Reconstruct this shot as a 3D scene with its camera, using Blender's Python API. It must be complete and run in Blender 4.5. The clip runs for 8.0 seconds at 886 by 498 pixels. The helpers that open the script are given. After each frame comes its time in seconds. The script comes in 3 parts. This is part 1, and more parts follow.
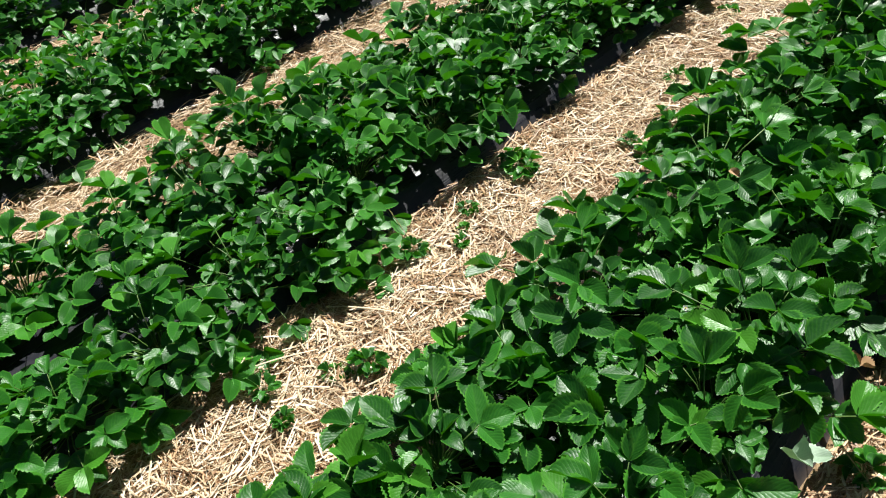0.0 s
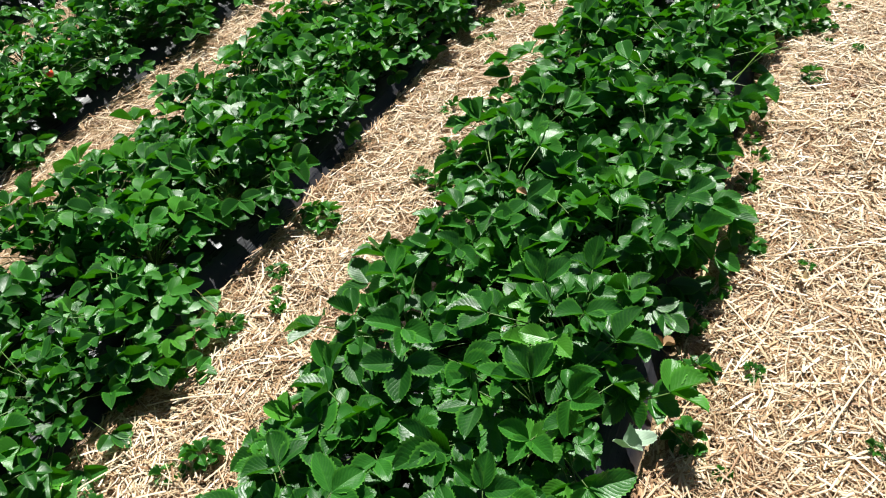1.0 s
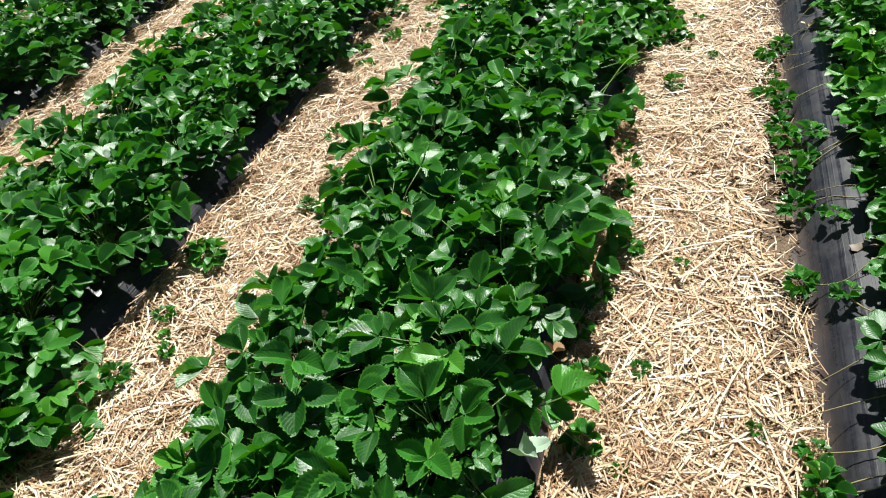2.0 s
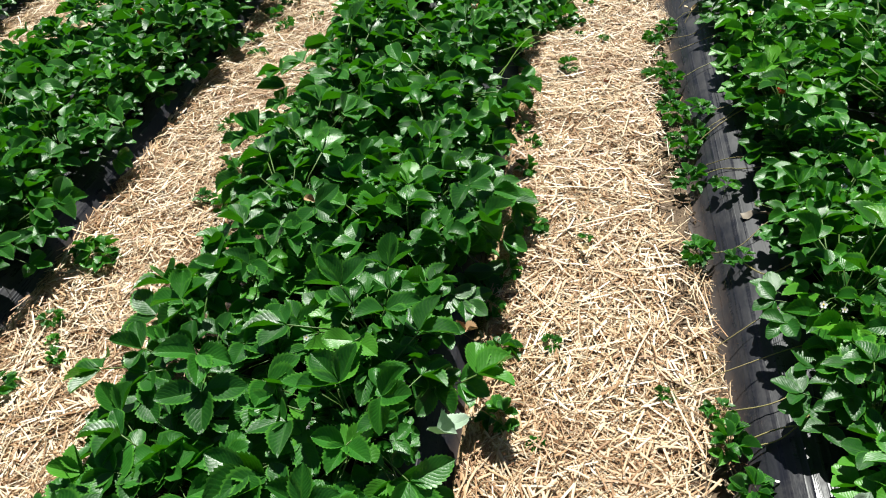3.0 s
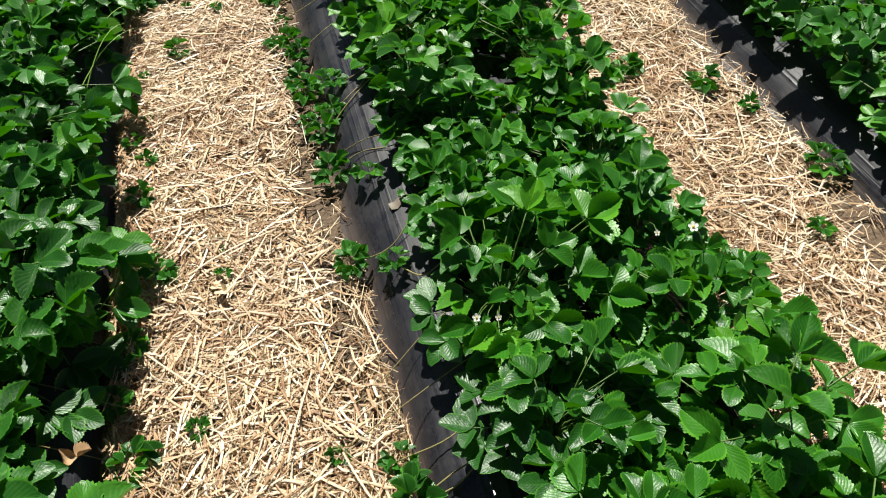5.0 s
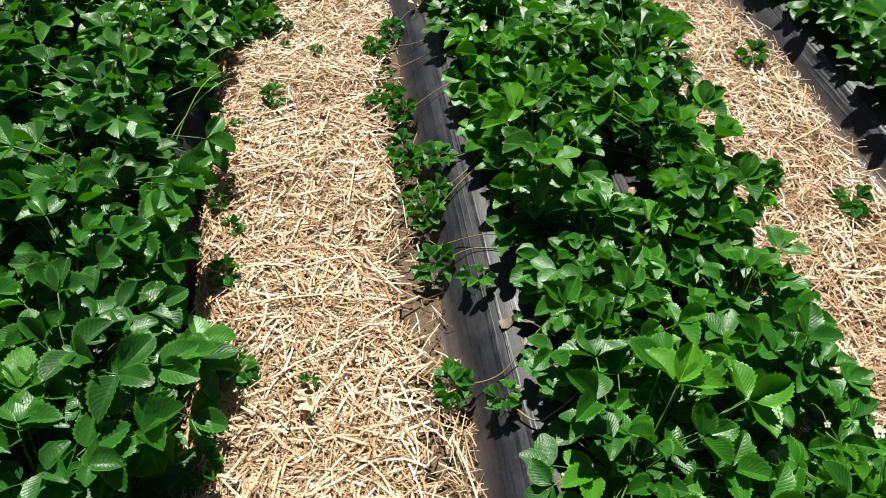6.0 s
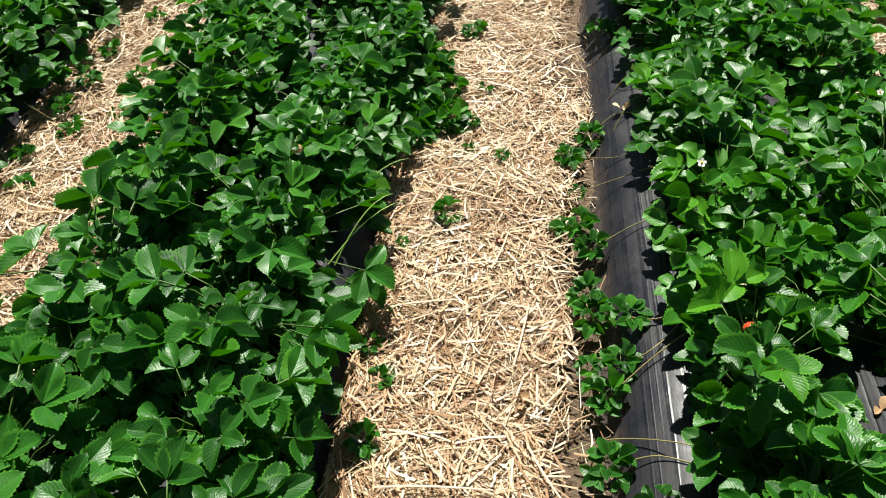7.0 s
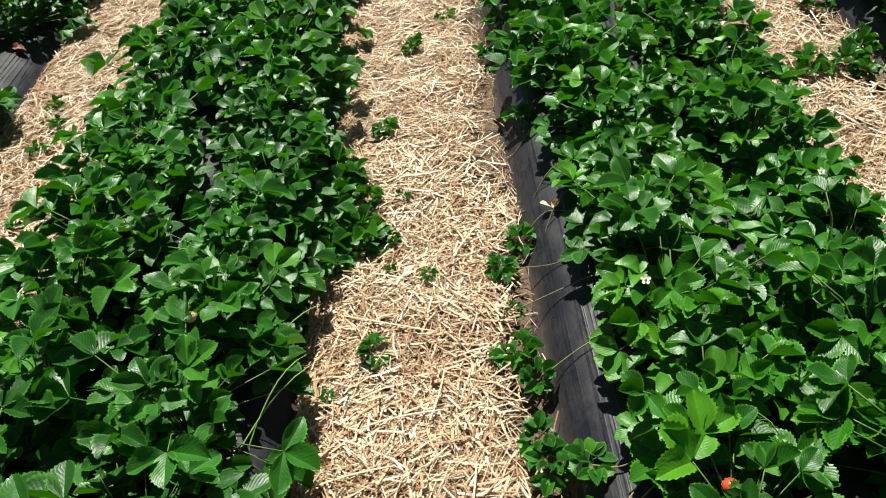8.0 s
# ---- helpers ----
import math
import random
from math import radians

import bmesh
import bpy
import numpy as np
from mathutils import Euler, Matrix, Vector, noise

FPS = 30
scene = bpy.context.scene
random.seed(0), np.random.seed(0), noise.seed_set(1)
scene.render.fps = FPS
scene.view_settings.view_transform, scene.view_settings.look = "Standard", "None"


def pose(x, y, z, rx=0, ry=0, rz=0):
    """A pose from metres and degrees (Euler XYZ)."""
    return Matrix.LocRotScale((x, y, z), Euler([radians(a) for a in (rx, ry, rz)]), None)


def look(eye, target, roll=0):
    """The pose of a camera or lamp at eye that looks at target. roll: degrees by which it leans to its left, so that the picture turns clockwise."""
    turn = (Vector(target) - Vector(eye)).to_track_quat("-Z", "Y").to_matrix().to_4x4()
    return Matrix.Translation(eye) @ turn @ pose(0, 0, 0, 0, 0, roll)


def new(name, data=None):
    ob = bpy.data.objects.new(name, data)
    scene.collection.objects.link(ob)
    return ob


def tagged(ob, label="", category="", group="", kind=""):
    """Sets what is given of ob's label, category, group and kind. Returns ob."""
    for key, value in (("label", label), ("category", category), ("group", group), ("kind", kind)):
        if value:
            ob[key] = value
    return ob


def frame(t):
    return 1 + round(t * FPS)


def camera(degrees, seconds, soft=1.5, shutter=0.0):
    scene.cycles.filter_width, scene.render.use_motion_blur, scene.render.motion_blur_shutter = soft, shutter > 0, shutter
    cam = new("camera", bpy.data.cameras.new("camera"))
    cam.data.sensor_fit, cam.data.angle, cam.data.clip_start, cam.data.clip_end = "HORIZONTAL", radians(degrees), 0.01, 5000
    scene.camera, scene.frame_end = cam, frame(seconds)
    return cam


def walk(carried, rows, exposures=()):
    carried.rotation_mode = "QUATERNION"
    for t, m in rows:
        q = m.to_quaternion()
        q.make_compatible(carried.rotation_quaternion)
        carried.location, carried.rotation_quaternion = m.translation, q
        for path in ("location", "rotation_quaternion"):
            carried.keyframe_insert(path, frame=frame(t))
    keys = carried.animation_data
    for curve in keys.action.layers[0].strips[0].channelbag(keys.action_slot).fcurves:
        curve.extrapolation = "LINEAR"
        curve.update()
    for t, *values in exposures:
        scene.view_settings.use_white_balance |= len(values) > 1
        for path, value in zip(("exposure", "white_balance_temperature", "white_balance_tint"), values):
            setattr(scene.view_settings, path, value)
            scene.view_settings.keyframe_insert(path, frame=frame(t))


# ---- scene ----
cam = camera(59.8, 8.0, soft=1.1)
PATH = [
    (0, (-0.17, 0.245, 1.504), (-1.317, 1.263, 0.22), -9.5),
    (0.5, (-0.162, 0.268, 1.516), (-1.022, 1.545, 0.239), -8.7),
    (1, (-0.166, 0.266, 1.53), (-0.951, 1.6, 0.263), -9.5),
    (1.5, (-0.15, 0.264, 1.536), (-0.88, 1.637, 0.278), -9.5),
    (2, (-0.12, 0.277, 1.53), (-0.685, 1.731, 0.278), -8.5),
    (2.2, (-0.118, 0.281, 1.523), (-0.601, 1.765, 0.272), -7.9),
    (3.3, (-0.141, 0.269, 1.475), (-0.427, 1.775, 0.191), -4.6),
    (3.5, (-0.116, 0.27, 1.482), (-0.362, 1.78, 0.194), -4.2),
    (4, (0.012, 0.395, 1.455), (0.068, 1.871, 0.107), -2.2),
    (4.2, (0.075, 0.46, 1.446), (0.231, 1.918, 0.085), -2.6),
    (5.3, (0.14, 0.817, 1.419), (0.505, 2.142, -0.034), -0.3),
    (5.5, (0.102, 0.931, 1.429), (0.464, 2.261, -0.021), 2.0),
    (6, (0.028, 1.061, 1.461), (0.266, 2.425, 0.017), 2.0),
    (6.5, (-0.013, 1.228, 1.447), (-0.088, 2.602, -0.005), -2.1),
    (7, (0.069, 1.522, 1.468), (-0.16, 2.937, 0.074), -5.5),
    (7.5, (0.124, 1.661, 1.483), (-0.046, 3.138, 0.145), -9.0),
    (8, (0.123, 1.848, 1.482), (0.028, 3.343, 0.157), -9.1),
]
walk(cam, [(t, look(eye, target, roll)) for t, eye, target, roll in PATH], exposures=[(0, 0.89, 6250, 4), (2, 0.96, 6200, 4), (4, 0.79, 6400, 4), (5.5, 0.72, 6500, 5), (6.5, 0.83, 6500, 5), (8, 0.74, 6500, 4)])

# ---- world, sun ----
SUN_AZ, SUN_EL = radians(4.0), radians(62.0)      # azimuth from +y towards -x
world = bpy.data.worlds.new("sky")
scene.world = world
world.use_nodes = True
wn = world.node_tree.nodes
sky = wn.new("ShaderNodeTexSky")
sky.sky_type = "NISHITA"
sky.sun_disc = False
sky.sun_elevation, sky.sun_rotation = SUN_EL, -SUN_AZ
wn["Background"].inputs["Strength"].default_value = 0.020
world.node_tree.links.new(sky.outputs[0], wn["Background"].inputs["Color"])

lamp = bpy.data.lights.new("sun", "SUN")
lamp.energy, lamp.angle, lamp.color = 5.0, radians(0.55), (1.0, 0.955, 0.88)
sun = new("sun", lamp)
way_to_sun = Vector((-math.sin(SUN_AZ) * math.cos(SUN_EL), math.cos(SUN_AZ) * math.cos(SUN_EL), math.sin(SUN_EL)))
sun.matrix_world = look(way_to_sun * 30, (0, 0, 0))


# ---- materials ----
class Graph:
    """Short spelling for a node material."""

    def __init__(self, name):
        self.mat = bpy.data.materials.new(name)
        self.mat.use_nodes = True
        self.tree = self.mat.node_tree
        self.bsdf = self.tree.nodes["Principled BSDF"]
        self.out = self.tree.nodes["Material Output"]

    def node(self, kind, **values):
        n = self.tree.nodes.new("ShaderNode" + kind)
        for key, value in values.items():
            setattr(n, key, value)
        return n

    def link(self, a, b):
        self.tree.links.new(a, b)

    def put(self, socket, value):
        if isinstance(value, bpy.types.NodeSocket):
            self.link(value, socket)
        else:
            socket.default_value = value

    def math(self, op, a, b=0.0, c=None):
        n = self.node("Math", operation=op)
        self.put(n.inputs[0], a)
        self.put(n.inputs[1], b)
        if c is not None:
            self.put(n.inputs[2], c)
        return n.outputs[0]

    def noise(self, vec, scale, detail=4.0, rough=0.55):
        n = self.node("TexNoise")
        if vec is not None:
            self.link(vec, n.inputs["Vector"])
        n.inputs["Scale"].default_value, n.inputs["Detail"].default_value, n.inputs["Roughness"].default_value = scale, detail, rough
        return n.outputs[0]

    def ramp(self, fac, *stops):
        n = self.node("ValToRGB")
        while len(n.color_ramp.elements) < len(stops):
            n.color_ramp.elements.new(0.5)
        for e, (at, rgb) in zip(n.color_ramp.elements, stops):
            e.position, e.color = at, (*rgb, 1)
        self.link(fac, n.inputs[0])
        return n.outputs[0]

    def mix(self, fac, a, b, blend="MIX"):
        n = self.node("Mix", data_type="RGBA", blend_type=blend)
        self.put(n.inputs["Factor"], fac)
        for socket, value in ((n.inputs[6], a), (n.inputs[7], b)):
            self.put(socket, value if isinstance(value, bpy.types.NodeSocket) else (*value, 1))
        return n.outputs[2]

    def bump(self, height, strength, distance):
        n = self.node("Bump")
        n.inputs["Strength"].default_value, n.inputs["Distance"].default_value = strength, distance
        self.link(height, n.inputs["Height"])
        self.link(n.outputs[0], self.bsdf.inputs["Normal"])
        return n.outputs[0]

    def coords(self, scale=(1, 1, 1)):
        m = self.node("Mapping")
        m.inputs["Scale"].default_value = scale
        self.link(self.node("TexCoord").outputs["Object"], m.inputs["Vector"])
        return m.outputs[0]

    def surface(self, colour=None, rough=None, spec=None):
        for key, value in (("Base Color", colour), ("Roughness", rough), ("Specular IOR Level", spec)):
            if value is not None:
                self.put(self.bsdf.inputs[key], (*value, 1) if isinstance(value, tuple) else value)
        return self.mat


def leaf_material(name, dark, mid, fresh, through_colour, thin=0.28, rough=0.36):
    """Veined strawberry leaf: pleats between side veins, a pale midrib, colour by leaf, light passing through."""
    g = Graph(name)
    uv = g.node("SeparateXYZ")
    g.link(g.node("TexCoord").outputs["UV"], uv.inputs[0])
    side = g.math("ABSOLUTE", g.math("MULTIPLY_ADD", uv.outputs[0], 2.0, -1.0))
    phase = g.math("MULTIPLY", g.math("SUBTRACT", uv.outputs[1], g.math("MULTIPLY", side, 0.42)), 8.5)
    pleat = g.math("ABSOLUTE", g.math("SINE", g.math("MULTIPLY", phase, math.pi)))
    rib = g.math("SMOOTH_MIN", g.math("MULTIPLY", side, 7.0), 1.0, 0.3)
    relief = g.math("MULTIPLY", g.math("POWER", pleat, 0.6), rib)
    at = g.coords()
    cells = g.noise(at, 260.0, 2.0)
    pucker = g.noise(at, 95.0, 2.0)
    blotch = g.noise(at, 22.0, 3.0)
    rnd = g.node("ObjectInfo").outputs["Random"]
    tone = g.ramp(rnd, (0.0, dark), (0.30, dark), (0.62, mid), (0.84, mid), (1.0, fresh))
    tone = g.mix(g.math("MULTIPLY", blotch, 0.55), tone, tuple(c * 0.62 for c in dark))
    vein = g.math("MULTIPLY", g.math("SUBTRACT", 1.0, relief), 0.11)
    tone = g.mix(vein, tone, tuple(c * 1.5 + 0.008 for c in fresh))
    margin = g.ramp(side, (0.84, (0, 0, 0)), (0.98, (1, 1, 1)))
    tone = g.mix(g.math("MULTIPLY", margin, 0.40), tone, tuple(c * 1.3 + 0.008 for c in fresh))
    g.surface(tone, g.math("MULTIPLY_ADD", cells, 0.22, rough - 0.11), 0.42)
    n = g.bump(g.math("MULTIPLY_ADD", pucker, 4.0, g.math("MULTIPLY_ADD", cells, 0.6, g.math("MULTIPLY", relief, 1.15))), 0.27, 0.0009)
    glow = g.node("BsdfTranslucent")
    glow.inputs[0].default_value = (*through_colour, 1)
    g.link(n, glow.inputs["Normal"])
    blend = g.node("MixShader")
    blend.inputs[0].default_value = thin
    g.link(g.bsdf.outputs[0], blend.inputs[1])
    g.link(glow.outputs[0], blend.inputs[2])
    g.link(blend.outputs[0], g.out.inputs["Surface"])
    return g.mat


M_LEAF = leaf_material("strawberry leaf", (0.012, 0.071, 0.008), (0.030, 0.146, 0.014), (0.086, 0.278, 0.020), (0.09, 0.40, 0.004), 0.17, 0.40)
# a lighter green copy of the leaf, used for bed 0 only
M_LEAF_LIGHTER = leaf_material("lighter green strawberry leaf", (0.011, 0.082, 0.005), (0.033, 0.166, 0.009), (0.106, 0.318, 0.015), (0.10, 0.42, 0.005), 0.17, 0.40)
M_LEAF_PALE = leaf_material("leaf underside", (0.30, 0.40, 0.29), (0.34, 0.44, 0.33), (0.38, 0.48, 0.36), (0.2, 0.4, 0.12), 0.15, 0.6)


def stem_material(name, a, b, rough=0.5):
    g = Graph(name)
    tone = g.mix(g.noise(g.coords(), 35.0, 2.0), a, b)
    return g.surface(g.mix(g.math("MULTIPLY", g.node("ObjectInfo").outputs["Random"], 0.5), tone, b), rough, 0.4)


M_STEM = stem_material("green petiole", (0.06, 0.14, 0.025), (0.11, 0.18, 0.04))
M_STOLON = stem_material("runner stem", (0.26, 0.29, 0.09), (0.24, 0.16, 0.08))
M_GRASS = stem_material("grass blade", (0.14, 0.30, 0.05), (0.26, 0.38, 0.09), 0.45)


def straw_material(name, *stops):
    g = Graph(name)
    rnd = g.node("NewGeometry").outputs["Random Per Island"]
    tone = g.ramp(rnd, *stops)
    at = g.coords()
    stain = g.ramp(g.noise(at, 5.0, 5.0), (0.46, (0, 0, 0)), (0.66, (1, 1, 1)))
    tone = g.mix(g.math("MULTIPLY", stain, 0.40), tone, (0.36, 0.195, 0.105))
    fibre = g.noise(at, 320.0, 2.0)
    tone = g.mix(g.math("MULTIPLY", fibre, 0.18), tone, (0.34, 0.21, 0.10))
    g.bump(fibre, 0.35, 0.001)
    return g.surface(tone, 0.42, 0.5)


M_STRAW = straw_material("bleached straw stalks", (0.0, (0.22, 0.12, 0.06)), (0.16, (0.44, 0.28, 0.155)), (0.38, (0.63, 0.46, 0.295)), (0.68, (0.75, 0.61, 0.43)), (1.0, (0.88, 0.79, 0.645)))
M_STRAW_BROWN = straw_material("browner straw stalks", (0.0, (0.13, 0.065, 0.035)), (0.25, (0.33, 0.19, 0.105)), (0.60, (0.55, 0.365, 0.215)), (1.0, (0.74, 0.56, 0.375)))


def litter_material():
    """Broken straw and soil crumbs under the stalks."""
    g = Graph("straw litter")
    at = g.coords()
    fine, broad = g.noise(at, 170.0, 6.0, 0.7), g.noise(at, 9.0, 4.0)
    tone = g.ramp(fine, (0.28, (0.11, 0.07, 0.04)), (0.50, (0.34, 0.23, 0.13)), (0.72, (0.60, 0.45, 0.27)))
    tone = g.mix(g.math("MULTIPLY", broad, 0.5), tone, (0.15, 0.095, 0.055))
    g.bump(fine, 0.9, 0.008)
    return g.surface(tone, 0.85, 0.2)


M_LITTER = litter_material()


def soil_material():
    g = Graph("dry soil")
    at = g.coords()
    fine, broad = g.noise(at, 85.0, 8.0, 0.65), g.noise(at, 4.0, 4.0)
    tone = g.ramp(fine, (0.28, (0.075, 0.052, 0.036)), (0.6, (0.20, 0.145, 0.10)), (0.85, (0.33, 0.26, 0.19)))
    tone = g.mix(g.math("MULTIPLY", broad, 0.45), tone, (0.13, 0.09, 0.06))
    g.bump(fine, 1.0, 0.012)
    return g.surface(tone, 0.92, 0.15)


M_SOIL = soil_material()


def film_material():
    """Black mulch film: stretched along the bed, dusty, with fine ridges and dried splashes."""
    g = Graph("black mulch film")
    ridges = g.ramp(g.noise(g.coords((70.0, 0.8, 70.0)), 1.0, 2.0), (0.50, (0, 0, 0)), (0.72, (1, 1, 1)))
    crease = g.noise(g.coords((16.0, 4.5, 16.0)), 1.0, 5.0, 0.6)
    at = g.coords()
    dust = g.noise(at, 14.0, 6.0, 0.65)
    specks = g.noise(at, 130.0, 3.0)
    dirt = g.ramp(g.math("ADD", g.math("MULTIPLY", dust, 0.75), g.math("MULTIPLY", specks, 0.25)), (0.42, (0, 0, 0)), (0.68, (1, 1, 1)))
    tone = g.mix(g.math("MULTIPLY", dirt, 0.18), (0.012, 0.0125, 0.018), (0.11, 0.098, 0.09))
    low = g.node("SeparateXYZ")
    g.link(at, low.inputs[0])
    hem = g.ramp(g.math("MULTIPLY_ADD", g.math("SUBTRACT", dust, 0.5), 0.10, low.outputs[2]), (0.0, (1, 1, 1)), (0.032, (0, 0, 0)))
    tone = g.mix(g.math("MULTIPLY", hem, 0.3), tone, (0.17, 0.125, 0.095))
    g.bump(g.math("ADD", g.math("MULTIPLY", g.math("MULTIPLY", ridges, g.ramp(g.noise(g.coords((9.0, 1.5, 9.0)), 1.0, 2.0), (0.38, (0.15, 0.15, 0.15)), (0.62, (0.7, 0.7, 0.7)))), 1.8), g.math("MULTIPLY", crease, 1.6)), 0.26, 0.006)
    streak = g.ramp(ridges, (0.08, (0, 0, 0)), (0.40, (1, 1, 1)))
    rough = g.math("MULTIPLY_ADD", streak, -0.20, g.math("MULTIPLY_ADD", dirt, 0.14, 0.44))
    return g.surface(tone, rough, 0.36)


M_FILM = film_material()


def plain(name, a, b, scale, rough, spec=0.4, relief=0.0):
    g = Graph(name)
    n = g.noise(g.coords(), scale, 4.0)
    if relief:
        g.bump(n, 0.6, relief)
    return g.surface(g.mix(n, a, b), rough, spec)


M_DRY = plain("dried leaf", (0.52, 0.36, 0.20), (0.26, 0.14, 0.07), 60.0, 0.7, 0.3, 0.002)
M_DRY_PALE = plain("bleached dry leaf", (0.72, 0.60, 0.42), (0.50, 0.37, 0.22), 50.0, 0.7, 0.3, 0.002)
M_PETAL = plain("white petal", (0.80, 0.80, 0.76), (0.72, 0.73, 0.68), 80.0, 0.6)
M_HEART = plain("yellow flower heart", (0.75, 0.52, 0.05), (0.55, 0.42, 0.06), 400.0, 0.7, 0.3, 0.001)
M_BERRY = plain("ripe berry skin", (0.55, 0.035, 0.018), (0.70, 0.10, 0.035), 60.0, 0.28, 0.5, 0.0006)
M_BERRY_PALE = plain("half ripe berry skin", (0.72, 0.28, 0.16), (0.80, 0.50, 0.34), 50.0, 0.35, 0.5, 0.0006)
M_BERRY_GREEN = plain("unripe berry skin", (0.40, 0.48, 0.16), (0.55, 0.58, 0.28), 60.0, 0.4, 0.5, 0.0006)
M_SEED = plain("berry seed", (0.70, 0.50, 0.15), (0.55, 0.36, 0.10), 90.0, 0.5)
M_SPLASH = plain("dried white splash", (0.78, 0.77, 0.74), (0.66, 0.65, 0.62), 90.0, 0.7, 0.3, 0.001)
M_SCRAP = plain("weathered film scrap", (0.26, 0.21, 0.16), (0.15, 0.12, 0.09), 45.0, 0.6, 0.4, 0.001)
M_RED_WEED = plain("reddened weed", (0.28, 0.07, 0.05), (0.16, 0.10, 0.05), 40.0, 0.6)


# ---- mesh helpers ----
def raw_mesh(name, verts, faces, mats, slots=None, uvs=None, smooth=True):
    me = bpy.data.meshes.new(name)
    me.from_pydata(verts, [], faces)
    for m in mats:
        me.materials.append(m)
    if slots is not None:
        me.polygons.foreach_set("material_index", slots)
    if uvs is not None:
        layer = me.uv_layers.new(name="UVMap")
        idx = np.empty(len(me.loops), dtype=np.int32)
        me.loops.foreach_get("vertex_index", idx)
        layer.data.foreach_set("uv", np.asarray(uvs, dtype=np.float32)[idx].ravel())
    me.polygons.foreach_set("use_smooth", [smooth] * len(me.polygons))
    me.update()
    return me


def put_part(name, mesh, parent, m=None, label=""):
    ob = new(name, mesh)
    ob.parent = parent
    if m is not None:
        ob.matrix_basis = m
    if label:
        ob["label"] = label
    return ob


class Build:
    """Collects vertices, faces, slots and uvs of one mesh."""

    def __init__(self):
        self.v, self.f, self.s, self.uv, self.crease = [], [], [], [], set()

    def tube(self, line, radii, slot=0, sides=5):
        base = len(self.v)
        n = len(line)
        for i, p in enumerate(line):
            d = (line[min(i + 1, n - 1)] - line[max(i - 1, 0)]).normalized()
            a = d.orthogonal().normalized() if abs(d.y) > 0.95 else d.cross(Vector((0, 1, 0))).normalized()
            b = d.cross(a)
            for k in range(sides):
                q = 2 * math.pi * k / sides
                self.v.append(tuple(p + (a * math.cos(q) + b * math.sin(q)) * radii[i]))
                self.uv.append((k / sides, i / (n - 1)))
        for i in range(n - 1):
            for k in range(sides):
                a0, a1 = base + i * sides + k, base + i * sides + (k + 1) % sides
                self.f.append((a0, a1, a1 + sides, a0 + sides))
                self.s.append(slot)
        self.f.append(tuple(base + (n - 1) * sides + k for k in range(sides)))
        self.s.append(slot)

    def mesh(self, name, mats, smooth=True):
        me = raw_mesh(name, self.v, self.f, mats, self.s, self.uv, smooth)
        if self.crease:
            for e in me.edges:
                if tuple(sorted(e.vertices)) in self.crease:
                    e.use_edge_sharp = True
        return me


RIM = ((0.0, 0.06), (0.09, 0.40), (0.19, 0.67), (0.30, 0.87), (0.42, 0.98), (0.53, 1.0), (0.64, 0.96), (0.75, 0.86), (0.85, 0.69), (0.93, 0.48), (1.0, 0.21))


def leaflet(b, origin, turn, length, half, fold, bend, curl, rng, slot=0, detail=2):
    """One leaflet: turn is its frame (x along the midrib, z out of the upper face). detail 0 is a plain rim for shaded leaves, 1 and 2 are saw-toothed."""
    base = len(b.v)
    wave, skew = rng.uniform(0, 6.3), rng.uniform(-0.09, 0.09)
    ruffle = rng.uniform(0.06, 0.20) * half

    def at(t, v, w):
        x = length * t * (1 - 0.10 * bend * t)
        y = v * w + skew * length * t * t
        z = -bend * length * t * t * 0.55 + fold * (0.25 * abs(v) + 0.75 * v * v) * w - curl * abs(v) ** 3 * w + ruffle * math.sin(wave + 8 * t + 1.3 * v) * v * abs(v)
        return tuple(origin + turn @ Vector((x, y, z)))

    rim = RIM if detail else RIM[0::2][:3] + (RIM[7], RIM[10])
    cross = (-1, -0.55, 0, 0.55, 1) if detail == 2 else (-1, 0, 1)
    n = len(cross)
    for t, w in rim:
        for v in cross:
            b.v.append(at(t, v, w * half * (0.91 if abs(v) == 1 and detail else 1)))
            b.uv.append((0.5 + 0.5 * v, t))
    for i in range(len(rim) - 1):
        for k in range(n - 1):
            q = base + i * n + k
            b.f.append((q, q + n, q + n + 1, q + 1))
            b.s.append(slot)
    if not detail:
        return
    for i in range(len(rim) - 1):
        b.crease.add((base + i * n + n // 2, base + (i + 1) * n + n // 2))
    for i in range(1, len(rim) - 1):
        t = rim[i][0] * 0.25 + rim[i + 1][0] * 0.75
        w = (rim[i][1] * 0.30 + rim[i + 1][1] * 0.70) * half * rng.uniform(1.0, 1.06) + 0.008 * length
        for v, col in ((-1, 0), (1, n - 1)):
            tip = len(b.v)
            b.v.append(at(t + 0.02, v, w))
            b.uv.append((0.5 + 0.5 * v, t))
            q = base + i * n + col
            b.f.append((q, tip, q + n) if v < 0 else (q, q + n, tip))
            b.s.append(slot)
    q, tip = base + (len(rim) - 1) * n, len(b.v)
    b.v.append(at(1.055, 0, half))
    b.uv.append((0.5, 1.0))
    for k in range(n - 1):
        b.f.append((q + k, tip, q + k + 1))
        b.s.append(slot)


